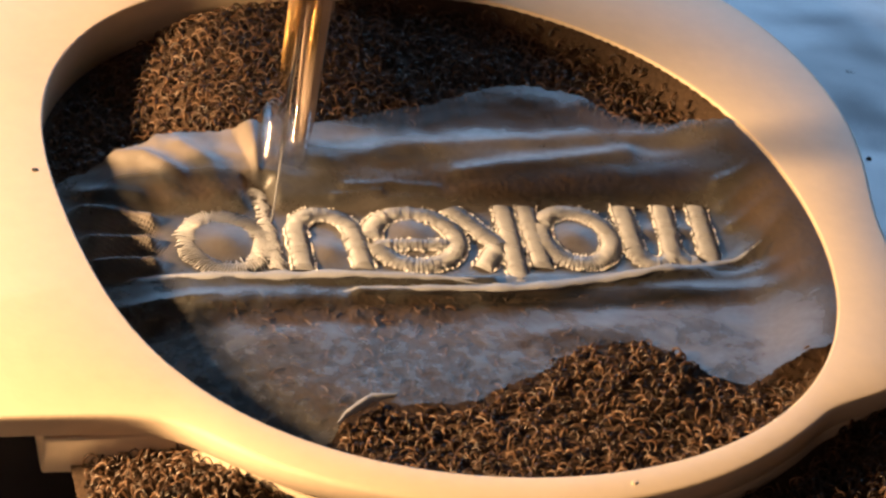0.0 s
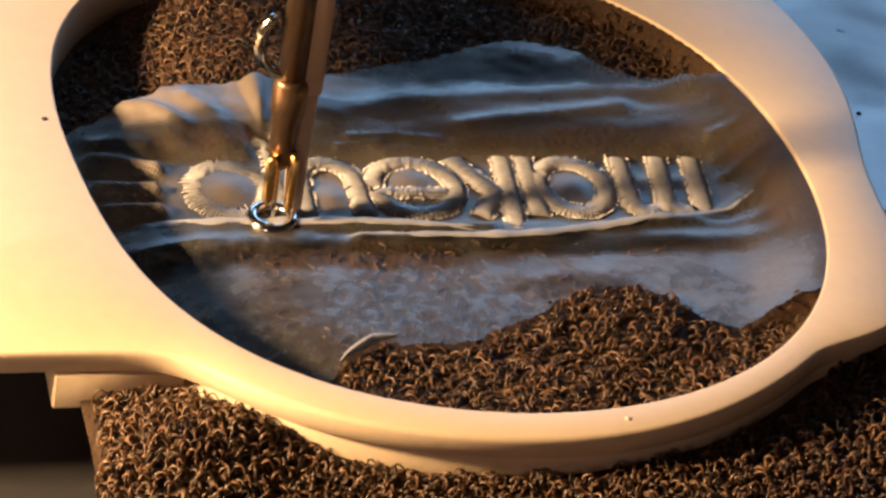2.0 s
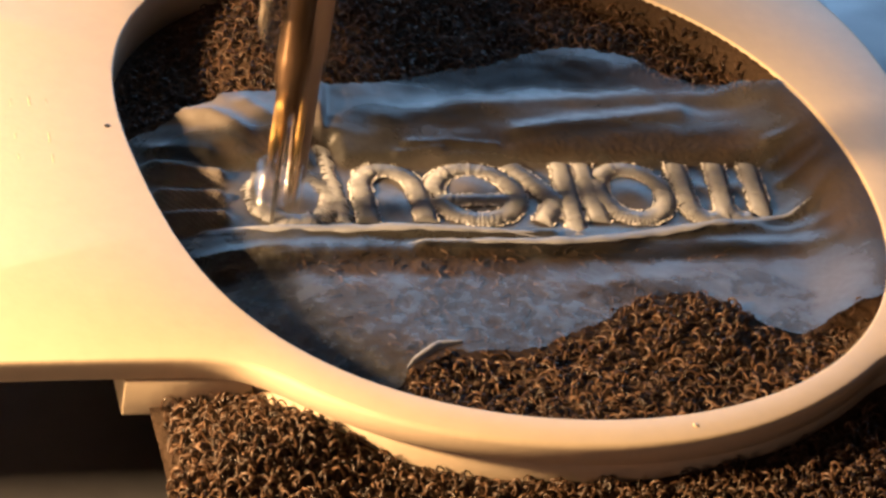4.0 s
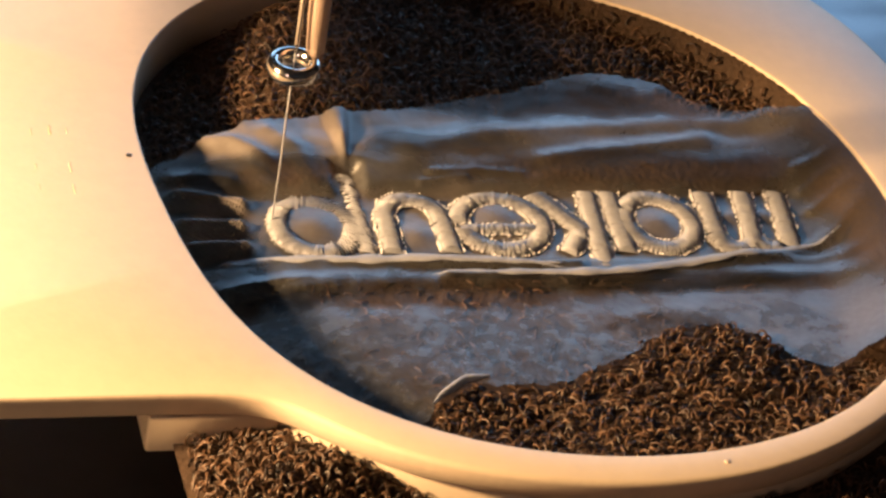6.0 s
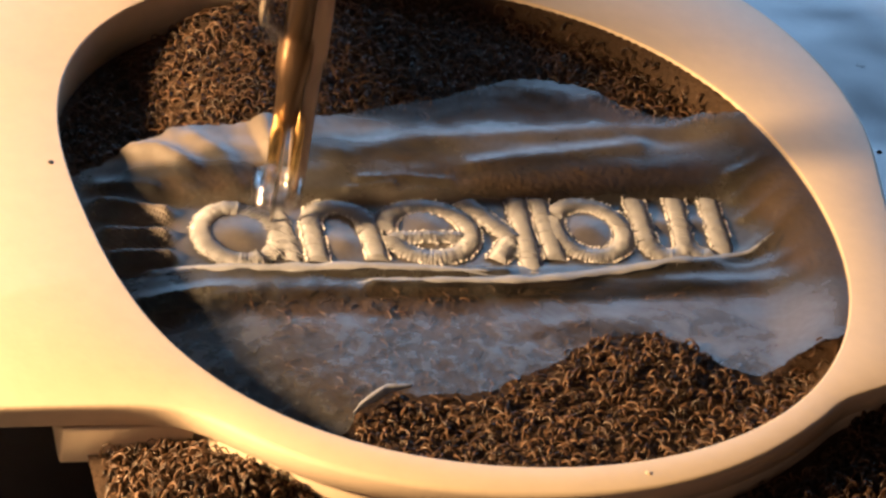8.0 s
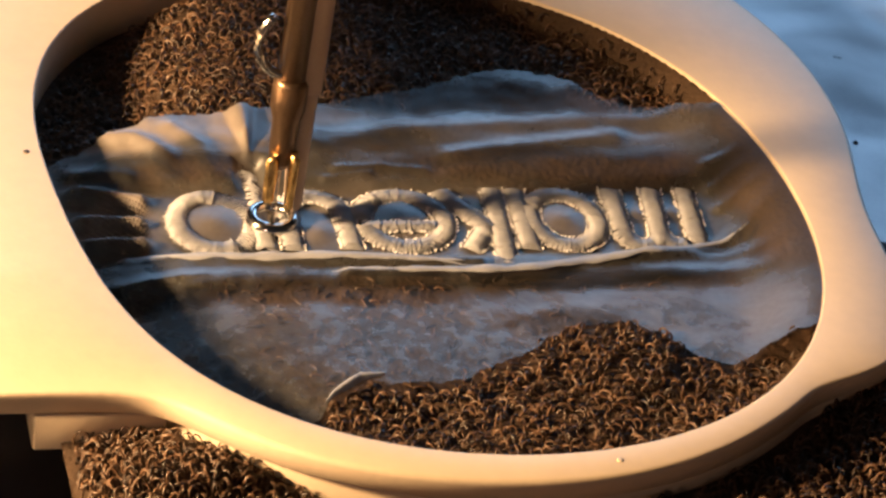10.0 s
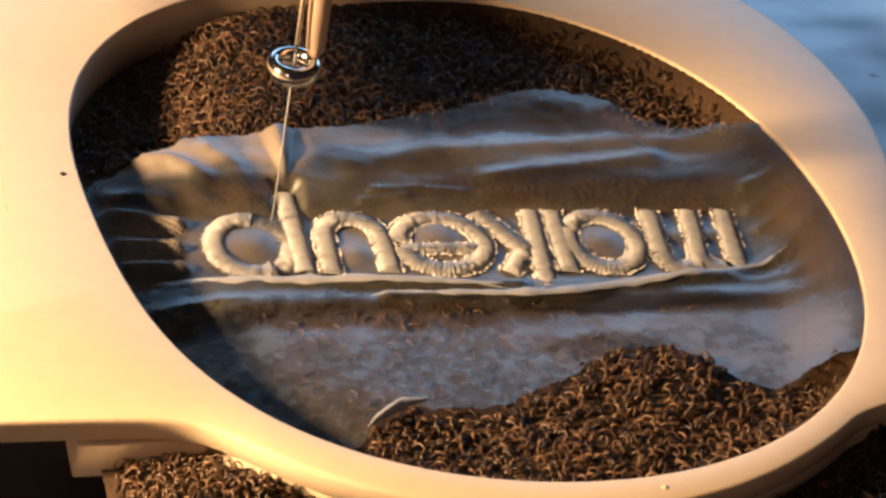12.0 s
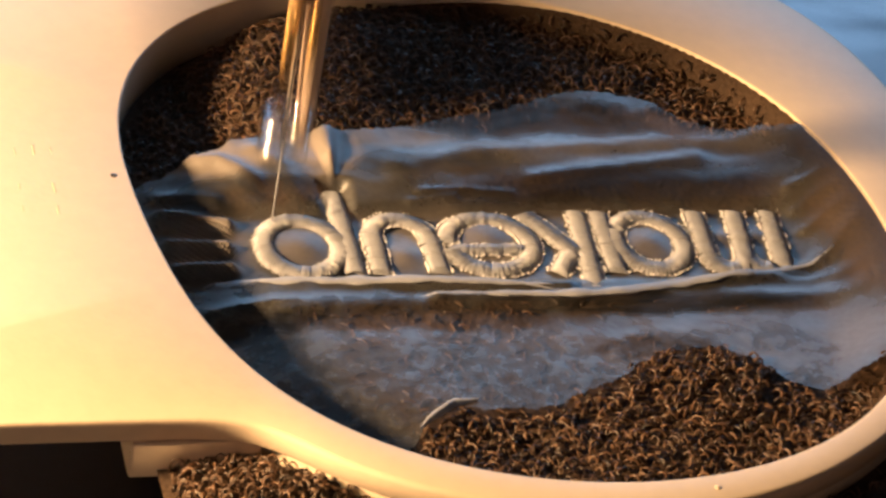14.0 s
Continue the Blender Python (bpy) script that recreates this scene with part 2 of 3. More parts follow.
# ---------------------------------------------------------------- cloth and film heights (millimetres)
TOP_X = [-70, -53, -41, -32, -14, -2, 7, 11, 18, 26, 34, 39, 46, 66, 72]
TOP_Y = [19.8, 24.4, 29.8, 30.3, 32.8, 36.3, 38.4, 40.3, 42.4, 43, 41, 35.0, 31.2, 26.2, 26]
BOT_X = [-70, -44, -36, -30, -26, -21, -11, -6, 0, 9, 15, 26, 31, 34.5, 40, 48, 56, 72]
BOT_Y = [-72, -70, -58, -50.5, -46, -43, -43, -43, -39.8, -34.8, -29.5, -28, -31.2, -37.4, -40.6, -37.4, -36, -35.6]
RIDGES = (
    (((-52, -7.4), (-33, -8.4), (-19, -9.0), (-4, -10.2), (6, -10.6)), 0.8, 1.1),
    (((-17, -14.0), (-3, -14.2), (10, -14.0), (24, -11.4), (40, -8.6), (51, -5.0), (61, 3)), 1.1, 1.5),
    (((-16, 20.5), (-3, 24), (18, 27), (39, 28), (58, 28)), 1.3, 3.0),
    (((7, 17.6), (21, 20.2), (38, 23.2)), 0.9, 2.0),
    (((-14, 14.6), (-6, 15.2), (2, 14.4)), 0.5, 0.8), (((-16, 12.6), (-8, 13.6)), 0.4, 0.6),
    (((52, 14), (62, 17)), 0.7, 1.1), (((52, 9.5), (63, 13)), 0.7, 1.1), (((52, 4), (63, 9)), 0.7, 1.0),
    (((-54, 26), (-47, 23.5), (-42, 18)), 1.2, 1.7), (((-58, 12), (-48, 8)), 2.5, 1.7),
    (((-58, 4), (-49, 2)), 2.6, 1.6), (((-58, -2.6), (-49, -3.6)), 2.4, 1.5), (((-58, 18), (-49, 14)), 0.8, 1.5),
    (((-40, 26), (-36, 21), (-35, 14)), 0.6, 1.8),
)


BOXED = [(ln, h, w, (min(p[0] for p in ln) - 3 * w, max(p[0] for p in ln) + 3 * w, min(p[1] for p in ln) - 3 * w, max(p[1] for p in ln) + 3 * w))
         for ln, h, w in RIDGES]


def near_line(x, y, line):
    best = 1e9
    for (ax, ay), (bx, by) in zip(line, line[1:]):
        dx, dy = bx - ax, by - ay
        t = max(0.0, min(1.0, ((x - ax) * dx + (y - ay) * dy) / (dx * dx + dy * dy)))
        best = min(best, math.hypot(x - ax - t * dx, y - ay - t * dy))
    return best


def wobble(x, y, size, seed=0.0):
    return noise.noise(Vector((x / size, y / size, seed)))


@functools.lru_cache(None)
def film_top(x):
    return float(np.interp(x, TOP_X, TOP_Y)) + 0.9 * wobble(x, 0, 2.5, 3) + 0.4 * wobble(x, 0, 0.9, 8)


@functools.lru_cache(None)
def film_bottom(x):
    return float(np.interp(x, BOT_X, BOT_Y)) + 1.0 * wobble(x, 0, 2.5, 5) + 0.5 * wobble(x, 0, 0.9, 9)


FOLD_Y = [-75, -40, -25, -18, -14, -11, -9.3, -7.2, 10.4, 12.5, 17, 23, 27, 36, 48]
FOLD_Z = [3.6, 2.3, 1.5, 0.9, 1.6, 0.8, 1.3, 0.0, 0.0, 1.6, 2.6, 3.0, 2.8, 3.2, 4.2]
FINE_Y = np.arange(-80.0, 80.0, 0.25)
BELL = np.exp(-(np.arange(-16, 17) * 0.25 / 1.1) ** 2)
FINE_Z = np.convolve(np.pad(np.interp(FINE_Y, FOLD_Y, FOLD_Z), 16, mode="edge"), BELL / BELL.sum(), mode="valid")
PILLOWS = ((-36.3, 2.0, 4.0, 1.1), (-4.4, 5.0, 4.0, 0.8), (23.7, 2.1, 3.9, 1.1), (-19.2, -0.5, 3.0, 0.8), (37.4, 4.0, 2.0, 0.6), (43.6, 4.0, 2.0, 0.6))


def film_height(x, y):
    end = max(-49 - x, 0, x - 51)
    keep = math.exp(-(end / 7.0) ** 2)
    z = float(np.interp(y, FINE_Y, FINE_Z)) * keep + 0.5 * (1 - keep)
    calm = 0.35 if keep > 0.9 and -8 < y < 11 else 1.0
    if y < -16:
        calm = 0.45
    z += calm * (0.6 * wobble(x, y * 1.3, 14, 1) + 0.14 * wobble(x, y * 1.4, 3.6, 2))
    for px, py, pr, ph in PILLOWS:
        d = math.hypot(x - px, y - py)
        if d < pr * 2:
            z += ph * math.exp(-(d / pr) ** 2)
    for line, high, wide, (x0, x1, y0, y1) in BOXED:
        if x < x0 or x > x1 or y < y0 or y > y1:
            continue
        d = near_line(x, y, line)
        if d < 3 * wide:
            z += high * math.exp(-(d / wide) ** 2)
    # the stem of the p presses it down
    if y > 7.5 and abs(x + 28.4) < 5:
        z *= 1 - math.exp(-((x + 28.4) / 2.5) ** 4) * ease((19 - y) / 2.5)
    # the pinched pleat over the stem of the p
    if 17.5 < y < 37:
        half = 0.6 + (y - 17.5) * 0.20
        d = abs(x + 28.2 - (y - 18) * 0.05) / half
        if d < 1.0:
            z += 1.9 * (1 - d * d) ** 2 * min(1.0, (y - 17.5) / 6)
    # it climbs the wall of the hoop
    if x < -44:
        z += 0.17 * (x + 44)
    edge = max(inside(x, y), 0.0)
    if x < 20 and y < -14:
        z -= 3.2 * math.exp(-(edge / 11) ** 2) * ease((20 - x) / 30)
    if edge < 20 and x > 0:
        z += (6.9 - z) * math.exp(-(edge / (2.8 + 5.5 * ease((x - 30) / 25))) ** 2)
    return z


def cloth_height(x, y):
    edge = inside(x, y)
    if edge > -3:
        if film_bottom(x) < y < film_top(x):
            return film_height(x, y) - 3.9 + 3.2 * math.exp(-(max(edge, 0.0) / 10) ** 2) * ease((x - 20) / 25)
        z = -1.0 - 2.2 * ease((-20 - x) / 35) + 0.6 * wobble(x, y, 9, 4) + ((2.4 + 0.05 * max(0.0, y - 30)) * ease((x + 52) / 22) if y > 15 else 1.3)
        z += (-2.5 + 9.0 * ease((x + 45) / 75) - z) * math.exp(-(max(edge, 0.0) / 2.2) ** 2) * (1.0 if y > 0 else 0.5)
        if y < 0:
            z += 1.6 * math.exp(-((x - 24) / 16) ** 2 - ((y + 36) / 12) ** 2)
        return z
    if (x > 50 and y > -34) or x < -68:
        return -14.0
    return -2.2 + 2.2 * ease((x + 40) / 50) + 1.2 * wobble(x, y, 22, 7) + 4.4 * math.exp(-((x + 50) / 15) ** 2 - ((y + 61) / 9) ** 2)


HOOP_MOVES = [(0.0, -0.05, 0.25), (0.5, -1.05, 2.15), (1.0, 2.35, 9.3), (1.5, 2.65, 12.5), (2.0, 3.25, 15.0), (2.5, 5.4, 14.9),
              (3.0, 7.6, 10.9), (3.5, 9.25, 10.1), (3.7, 11.2, 13.75), (4.6, 15.5, 9.2), (5.4, 17.0, 6.2), (6.0, 15.8, 4.35), (6.5, 12.45, 2.7),
              (7.0, 11.3, 1.45), (7.5, 4.05, -1.0), (8.0, 2.8, 2.4), (8.2, 1.65, 0.0), (9.2, 0.4, 3.4), (10.3, -1.0, 5.6),
              (10.5, 1.5, 5.1), (11.0, -1.0, 2.2), (11.5, -1.05, -0.55), (12.0, 4.35, -0.95), (12.5, 5.6, -4.0),
              (13.0, 8.0, -4.05), (13.5, 9.3, 0.0), (14.0, 12.5, -1.4)]
HOOP_ROWS = [(t, pose(x * MM, y * MM, 0)) for t, x, y in HOOP_MOVES]

# ---------------------------------------------------------------- the room


def slab(name, x0, x1, y0, y1, z0, z1, mat, label, category):
    bm = bmesh.new()
    bmesh.ops.create_cube(bm, size=1)
    for v in bm.verts:
        v.co = Vector(((x0 + x1) / 2 + v.co.x * (x1 - x0), (y0 + y1) / 2 + v.co.y * (y1 - y0), (z0 + z1) / 2 + v.co.z * (z1 - z0)))
    me = bpy.data.meshes.new(name)
    bm.to_mesh(me)
    bm.free()
    me.materials.append(mat)
    return tagged(new(name, me), label=label, category=category, kind="structure")


def build_room():
    lo, hi, fl, ce = -1.6, 1.6, -0.85, 1.65
    slab("floor", lo, hi, lo, hi, fl - 0.1, fl, M_FLOOR, "brown floor of the sewing room", "floor")
    slab("ceiling", lo, hi, lo, hi, ce, ce + 0.1, M_WALL, "dim painted ceiling", "ceiling")
    slab("wall_west", lo - 0.1, lo, lo, hi, fl, ce, M_WALL, "dim painted wall", "wall")
    slab("wall_east", hi, hi + 0.1, lo, hi, fl, ce, M_WALL, "dim painted wall", "wall")
    slab("wall_south", lo, hi, lo - 0.1, lo, fl, ce, M_WALL, "dim painted wall", "wall")
    # the north wall has a window opening behind the machine
    w0, w1, s0, s1, y0, y1 = -0.25, 0.97, 0.05, 0.56, 0.93, 1.03
    slab("wall_north", lo, w0, y0, y1, fl, ce, M_WALL, "dim painted wall beside the window", "wall")
    slab("wall_north_side", w1, hi, y0, y1, fl, ce, M_WALL, "dim painted wall beside the window", "wall")
    slab("wall_north_sill", w0, w1, y0, y1, fl, s0, M_WALL, "dim painted wall under the window", "wall")
    slab("wall_north_head", w0, w1, y0, y1, s1, ce, M_WALL, "dim painted wall over the window", "wall")
    slab("machine_bed", -0.22, 0.5, -0.3, 0.3, -0.06, -0.016, M_BED, "dark bed of the embroidery machine under the hoop", "machine bed")
    slab("table", -0.8, 0.8, -0.7, 0.6, -0.1, -0.0605, M_FLOOR, "brown table under the machine", "table")


# ---------------------------------------------------------------- the machine over the hoop


def build_machine():
    """Arm, column and added shading slab of the machine, all above and beside what the eye sees."""
    machine = thing("sewing_machine", "unseen dark embroidery machine arm standing over the hoop, with an added shading slab", "sewing machine")
    part("column", block(320, 420, 20, 150, -16, 300, 6), M_BED, machine)
    part("arm_casing", block(-60, 320, 20, 150, 130, 260, 8), M_BED, machine)
    part("head_casing", block(-120, 60, -12, 150, 100, 280, 8), M_BED, machine)
    # unseen slab and its hanger, added to block the work light from the hoop's back
    part("shade_slab", block(-105, -97, 11, 60, 35, 52, 1.5), M_BED, machine)
    part("shade_hanger", block(-104, -98, 40, 48, 45, 104, 1.0), M_STEEL, machine)
    return machine


# ---------------------------------------------------------------- the hoop


def build_hoop():
    hoop = thing("embroidery_hoop", "cream plastic oval embroidery hoop clamped round the brown towel", "embroidery hoop")
    n = 360
    top = 7.0
    loops = [ring_loop(hoop_inner, -10.0, n, 0.6), ring_loop(hoop_inner, top - 0.4, n), ring_loop(hoop_inner, top - 0.1, n, 0.1),
             ring_loop(hoop_inner, top, n, 0.4), ring_loop(hoop_outer, top, n, -0.9), ring_loop(hoop_outer, top - 0.15, n, -0.4),
             ring_loop(hoop_outer, top - 0.5, n, -0.1), ring_loop(hoop_outer, top - 0.9, n), ring_loop(hoop_outer, top - 3.6, n),
             ring_loop(hoop_outer, top - 4.0, n, -0.6), ring_loop(hoop_inner, top - 4.0, n, 3.0), ring_loop(hoop_inner, -10.0, n, 3.0)]
    v, f = ring_body(loops)
    mesh_object("inner_ring", v, f, M_HOOP, hoop)
    loops = [ring_loop(hoop_inner, -7.0, n, 3.4), ring_loop(hoop_inner, 2.85, n, 3.4), ring_loop(clamp_outer, 2.85, n, -0.9),
             ring_loop(clamp_outer, 2.5, n, -0.4), ring_loop(clamp_outer, 1.2, n, -0.2), ring_loop(clamp_outer, -6.4, n, 0.2), ring_loop(clamp_outer, -7.0, n, -0.6)]
    v, f = ring_body(loops)
    mesh_object("outer_ring", v, f, M_HOOP, hoop)
    part("arm_bracket", block(-71.8, -52, -49.5, -30, -3.8, 2.8, 0.5), M_HOOP, hoop)
    # raised marks on the arm
    for x, y, w, h in ((-81.5, 20, 0.3, 2.2), (-78.4, 20.4, 0.4, 2.8), (-75.6, 20.2, 0.3, 1.8), (-81.8, 10, 0.35, 1.6), (-76.3, 9.6, 0.35, 2.8), (-81.9, 4, 0.3, 1.7), (-76.4, 3.5, 0.35, 2.6)):
        part("embossed_mark", block(x - w / 2, x + w / 2, y - h / 2, y + h / 2, top - 0.3, top + 0.03, 0.02), M_MARK, hoop)
    part("rim_pip", lathe([(0.5, 6.8), (0.5, 7.04), (0.35, 7.12), (0.1, 7.15)], 16), M_HOOP, hoop).location = (12.5 * MM, -68.2 * MM, 0)
    part("speck", lathe([(0.5, 6.9), (0.5, 7.1), (0.2, 7.2)], 10), M_DARK, hoop).location = (-66.3 * MM, 13 * MM, 0)
    return hoop


# ---------------------------------------------------------------- the towel


def loop_mesh_arrays(spots, rng):
    """Arched yarn loops, all in one mesh: 7 points along, 4 sides."""
    k, s = 7, 4
    ang = np.linspace(-0.35, math.pi + 0.35, k)
    n = len(spots)
    spots = np.array(spots)
    yaw = rng.normal(0.15, 0.75, n)
    lean = rng.normal(0.75, 0.6, n)
    wide = rng.uniform(0.6, 1.15, n)
    tall = rng.uniform(0.6, 1.1, n) * spots[:, 3]
    tube = rng.uniform(0.16, 0.26, n)
    skew = rng.normal(0, 0.35, n)
    u = np.cos(ang)[None, :] * wide[:, None] * (1 + 0.12 * rng.normal(0, 1, (n, k)))
    w = (np.sin(ang) + 0.3)[None, :] * tall[:, None]
    side = np.sin(lean)[:, None] * w + skew[:, None] * np.cos(ang)[None, :] * 0.4
    up = np.cos(lean)[:, None] * w
    cx = spots[:, 0:1] + u * np.cos(yaw)[:, None] - side * np.sin(yaw)[:, None]
    cy = spots[:, 1:2] + u * np.sin(yaw)[:, None] + side * np.cos(yaw)[:, None]
    cz = spots[:, 2:3] + up
    path = np.stack([cx, cy, cz], 2)
    d = np.gradient(path, axis=1)
    d /= np.linalg.norm(d, axis=2, keepdims=True) + 1e-9
    b = np.stack([-np.sin(yaw), np.cos(yaw), np.zeros(n)], 1)[:, None, :] * np.ones((1, k, 1))
    c = np.cross(d, b)
    rings = [path + tube[:, None, None] * (b * math.cos(a) + c * math.sin(a)) for a in (0, math.pi / 2, math.pi, 1.5 * math.pi)]
    verts = np.stack(rings, 2).reshape(-1, 3) * MM
    q = []
    for i in range(k - 1):
        for j in range(s):
            q.append((i * s + j, i * s + (j + 1) % s, (i + 1) * s + (j + 1) % s, (i + 1) * s + j))
    q = np.array(q)
    faces = (np.arange(n)[:, None, None] * (k * s) + q[None]).reshape(-1, 4)
    return verts, faces


def fast_mesh(name, verts, faces, mat):
    me = bpy.data.meshes.new(name)
    me.vertices.add(len(verts))
    me.vertices.foreach_set("co", verts.astype(np.float32).ravel())
    me.loops.add(faces.size)
    me.loops.foreach_set("vertex_index", faces.astype(np.int32).ravel())
    me.polygons.add(len(faces))
    me.polygons.foreach_set("loop_start", np.arange(0, faces.size, 4, dtype=np.int32))
    me.update(calc_edges=True)
    me.polygons.foreach_set("use_smooth", np.ones(len(faces), dtype=bool))
    me.materials.append(mat)
    return me


def build_towel():
    towel = thing("terry_towel", "dark brown looped terry towel stretched in the hoop", "towel")
    xs = np.arange(-82, 104.1, 1.2)
    ys = np.arange(-118, 96.1, 1.2)
    verts, faces = [], []
    for y in ys:
        for x in xs:
            verts.append((x * MM, y * MM, cloth_height(x, y) * MM))
    nx = len(xs)
    for j in range(len(ys) - 1):
        for i in range(nx - 1):
            a = j * nx + i
            quad = (a, a + 1, a + nx + 1, a + nx)
            if min(verts[q][2] for q in quad) > -0.010:
                faces.append(quad)
    mesh_object("ground_weave", verts, faces, M_BASE, towel, "dark woven ground between the loops")
    rng = np.random.default_rng(5)
    spots = []
    for gy in np.arange(-114, 78, 1.22):
        for gx in np.arange(-80, 100, 1.22):
            x, y = gx + rng.uniform(-0.65, 0.65), gy + rng.uniform(-0.65, 0.65)
            e = inside(x, y)
            if e > 1.6:
                covered = film_bottom(x) + 0.3 < y < film_top(x) - 0.3
                if covered and rng.random() < (0.78 if y < -10 and x < 40 else 1.0):
                    continue
                spots.append((x, y, cloth_height(x, y), 0.3 if covered else 1.0))
            elif e < -7.5 and y < -34 and x > -66 + 0.12 * (y + 60):
                spots.append((x, y, cloth_height(x, y), 1.7))
                x, y = x + rng.uniform(-0.9, 0.9), y + rng.uniform(-0.9, 0.9)
                spots.append((x, y, cloth_height(x, y), 1.4))
    # the loops of one patch near the eye are pieces of their own
    patch = [q for q in spots if 8 < q[0] < 36 and -46 < q[1] < -30][:290]
    chosen = set(patch)
    kinds = []
    for k in range(8):
        v, f = loop_mesh_arrays([(0, 0, 0, 1.0)], rng)
        kinds.append(fast_mesh("yarn_loop", v, f, M_LOOP_ONE))
    for i, (x, y, z, _) in enumerate(patch):
        ob = new("yarn_loop", kinds[i % 8])
        ob.parent = towel
        ob.matrix_local = pose(x * MM, y * MM, z * MM, 0, 0, rng.normal(0, 25))
    v, f = loop_mesh_arrays([q for q in spots if q not in chosen], rng)
    ob = new("terry_pile", fast_mesh("terry_pile", v, f, M_LOOP))
    ob.parent = towel
    tagged(ob, label="dense dark brown yarn loops", kind="stuff")
    return towel


# ---------------------------------------------------------------- the film


def sheet(name, us, vs, place, mat, parent, label=""):
    verts = [place(u, v) for v in vs for u in us]
    n = len(us)
    faces = [(j * n + i, j * n + i + 1, (j + 1) * n + i + 1, (j + 1) * n + i) for j in range(len(vs) - 1) for i in range(n - 1)]
    return mesh_object(name, verts, faces, mat, parent, label)


def build_film():
    film = thing("topping_film", "milky grey water-soluble film laid over the towel", "film")

    def place(x, v):
        lo, hi = film_bottom(x), film_top(x)
        d = hoop_edge(x)
        lo, hi = max(lo, d[0]), min(hi, d[1])
        y = lo + (hi - lo) * v
        return (x * MM, y * MM, film_height(x, y) * MM)

    sheet("film_sheet", np.linspace(-65.5, 64.6, 300), np.linspace(0, 1, 200), place, M_FILM, film)

    def loose(u, v):
        x = 62 + 60 * u
        y = -8 + 110 * v
        z = 1.0 - 0.09 * (y - 5) + 2.2 * wobble(x, y, 26, 11) + 0.5 * wobble(x, y, 9, 12)
        return (x * MM, y * MM, z * MM)

    sheet("loose_film", np.linspace(0, 1, 90), np.linspace(0, 1, 130), loose, M_LOOSE, film, "loose crumpled film outside the hoop")
    # tight folds drawn up round the lettering, whitened to paint their lit crests
    for line, r in ((((-55, -6.6), (-44, -8.0), (-33, -8.5), (-19, -9.0), (-8, -9.8), (4, -10.8)), 1.05),
                    (((-20, -13.4), (-3, -14.2), (9, -14.4), (16, -13.4), (24, -11.6), (40, -8.4), (50, -5.6), (55, -2.6)), 0.95),
                    (((-6, -9.4), (2, -11.4), (8, -13.2)), 0.35), (((12, -12.8), (20, -10.2), (30, -8.8)), 0.35)):
        pts = walk_line(line, 0.8)
        path = [(x, y + 0.25 * wobble(x, y, 4, 21), film_height(x, y) - 0.10 * r) for x, y, _, _ in pts]
        radii = [r * (0.15 + math.sin(math.pi * (i + 0.5) / len(path)) ** 0.7 * (0.8 + 0.5 * wobble(i, 0, 5, 22))) for i in range(len(path))]
        part("film_fold", sweep(path, radii, 14, 0.30), M_ROLL, film, "tight fold, whitened for the light along its crest")
    # the whitish rolled edge by the towel
    def roll(u, v):
        x = -27.5 + 10.5 * u
        a = 4.2 * v - 0.6
        r = 0.75 * math.sin(math.pi * min(1, max(0, u * 0.9 + 0.08))) + 0.1
        return (x * MM, (float(np.interp(x, BOT_X, BOT_Y)) + 0.4 + r * math.cos(a) + 1.8 * u) * MM, (2.4 + r * math.sin(a) + 0.12 * wobble(x, v, 2, 6)) * MM)

    sheet("rolled_edge", np.linspace(0, 1, 40), np.linspace(0, 1, 12), roll, M_ROLL, film, "rolled whitish edge of the film")
    part("speck", lathe([(0.55, 0.0), (0.55, 0.5), (0.25, 0.9)], 12), M_DARK, film, "dark speck").location = (87 * MM, 28.5 * MM, -2.5 * MM)
    return film


@functools.lru_cache(None)
def hoop_edge(x):
    """The lowest and highest y inside the opening at x."""
    lo, hi = CY, CY
    while inside(x, lo) > 0.1 and lo > -90:
        lo -= 0.1
    while inside(x, hi) > 0.1 and hi < 90:
        hi += 0.1
    return lo, hi


# ---------------------------------------------------------------- the embroidered word


def arc(cx, cy, rx, ry, a0, a1, n=60):
    return [(cx + rx * math.cos(radians(a0 + (a1 - a0) * i / n)), cy + ry * math.sin(radians(a0 + (a1 - a0) * i / n))) for i in range(n + 1)]


def walk_line(points, step):
    """Even places along a line with their directions."""
    out, carry = [], 0.0
    for (ax, ay), (bx, by) in zip(points, points[1:]):
        length = math.hypot(bx - ax, by - ay)
        if length < 1e-6:
            continue
        dx, dy = (bx - ax) / length, (by - ay) / length
        s = carry
        while s < length:
            out.append((ax + dx * s, ay + dy * s, dx, dy))
            s += step
        carry = s - length
    return out


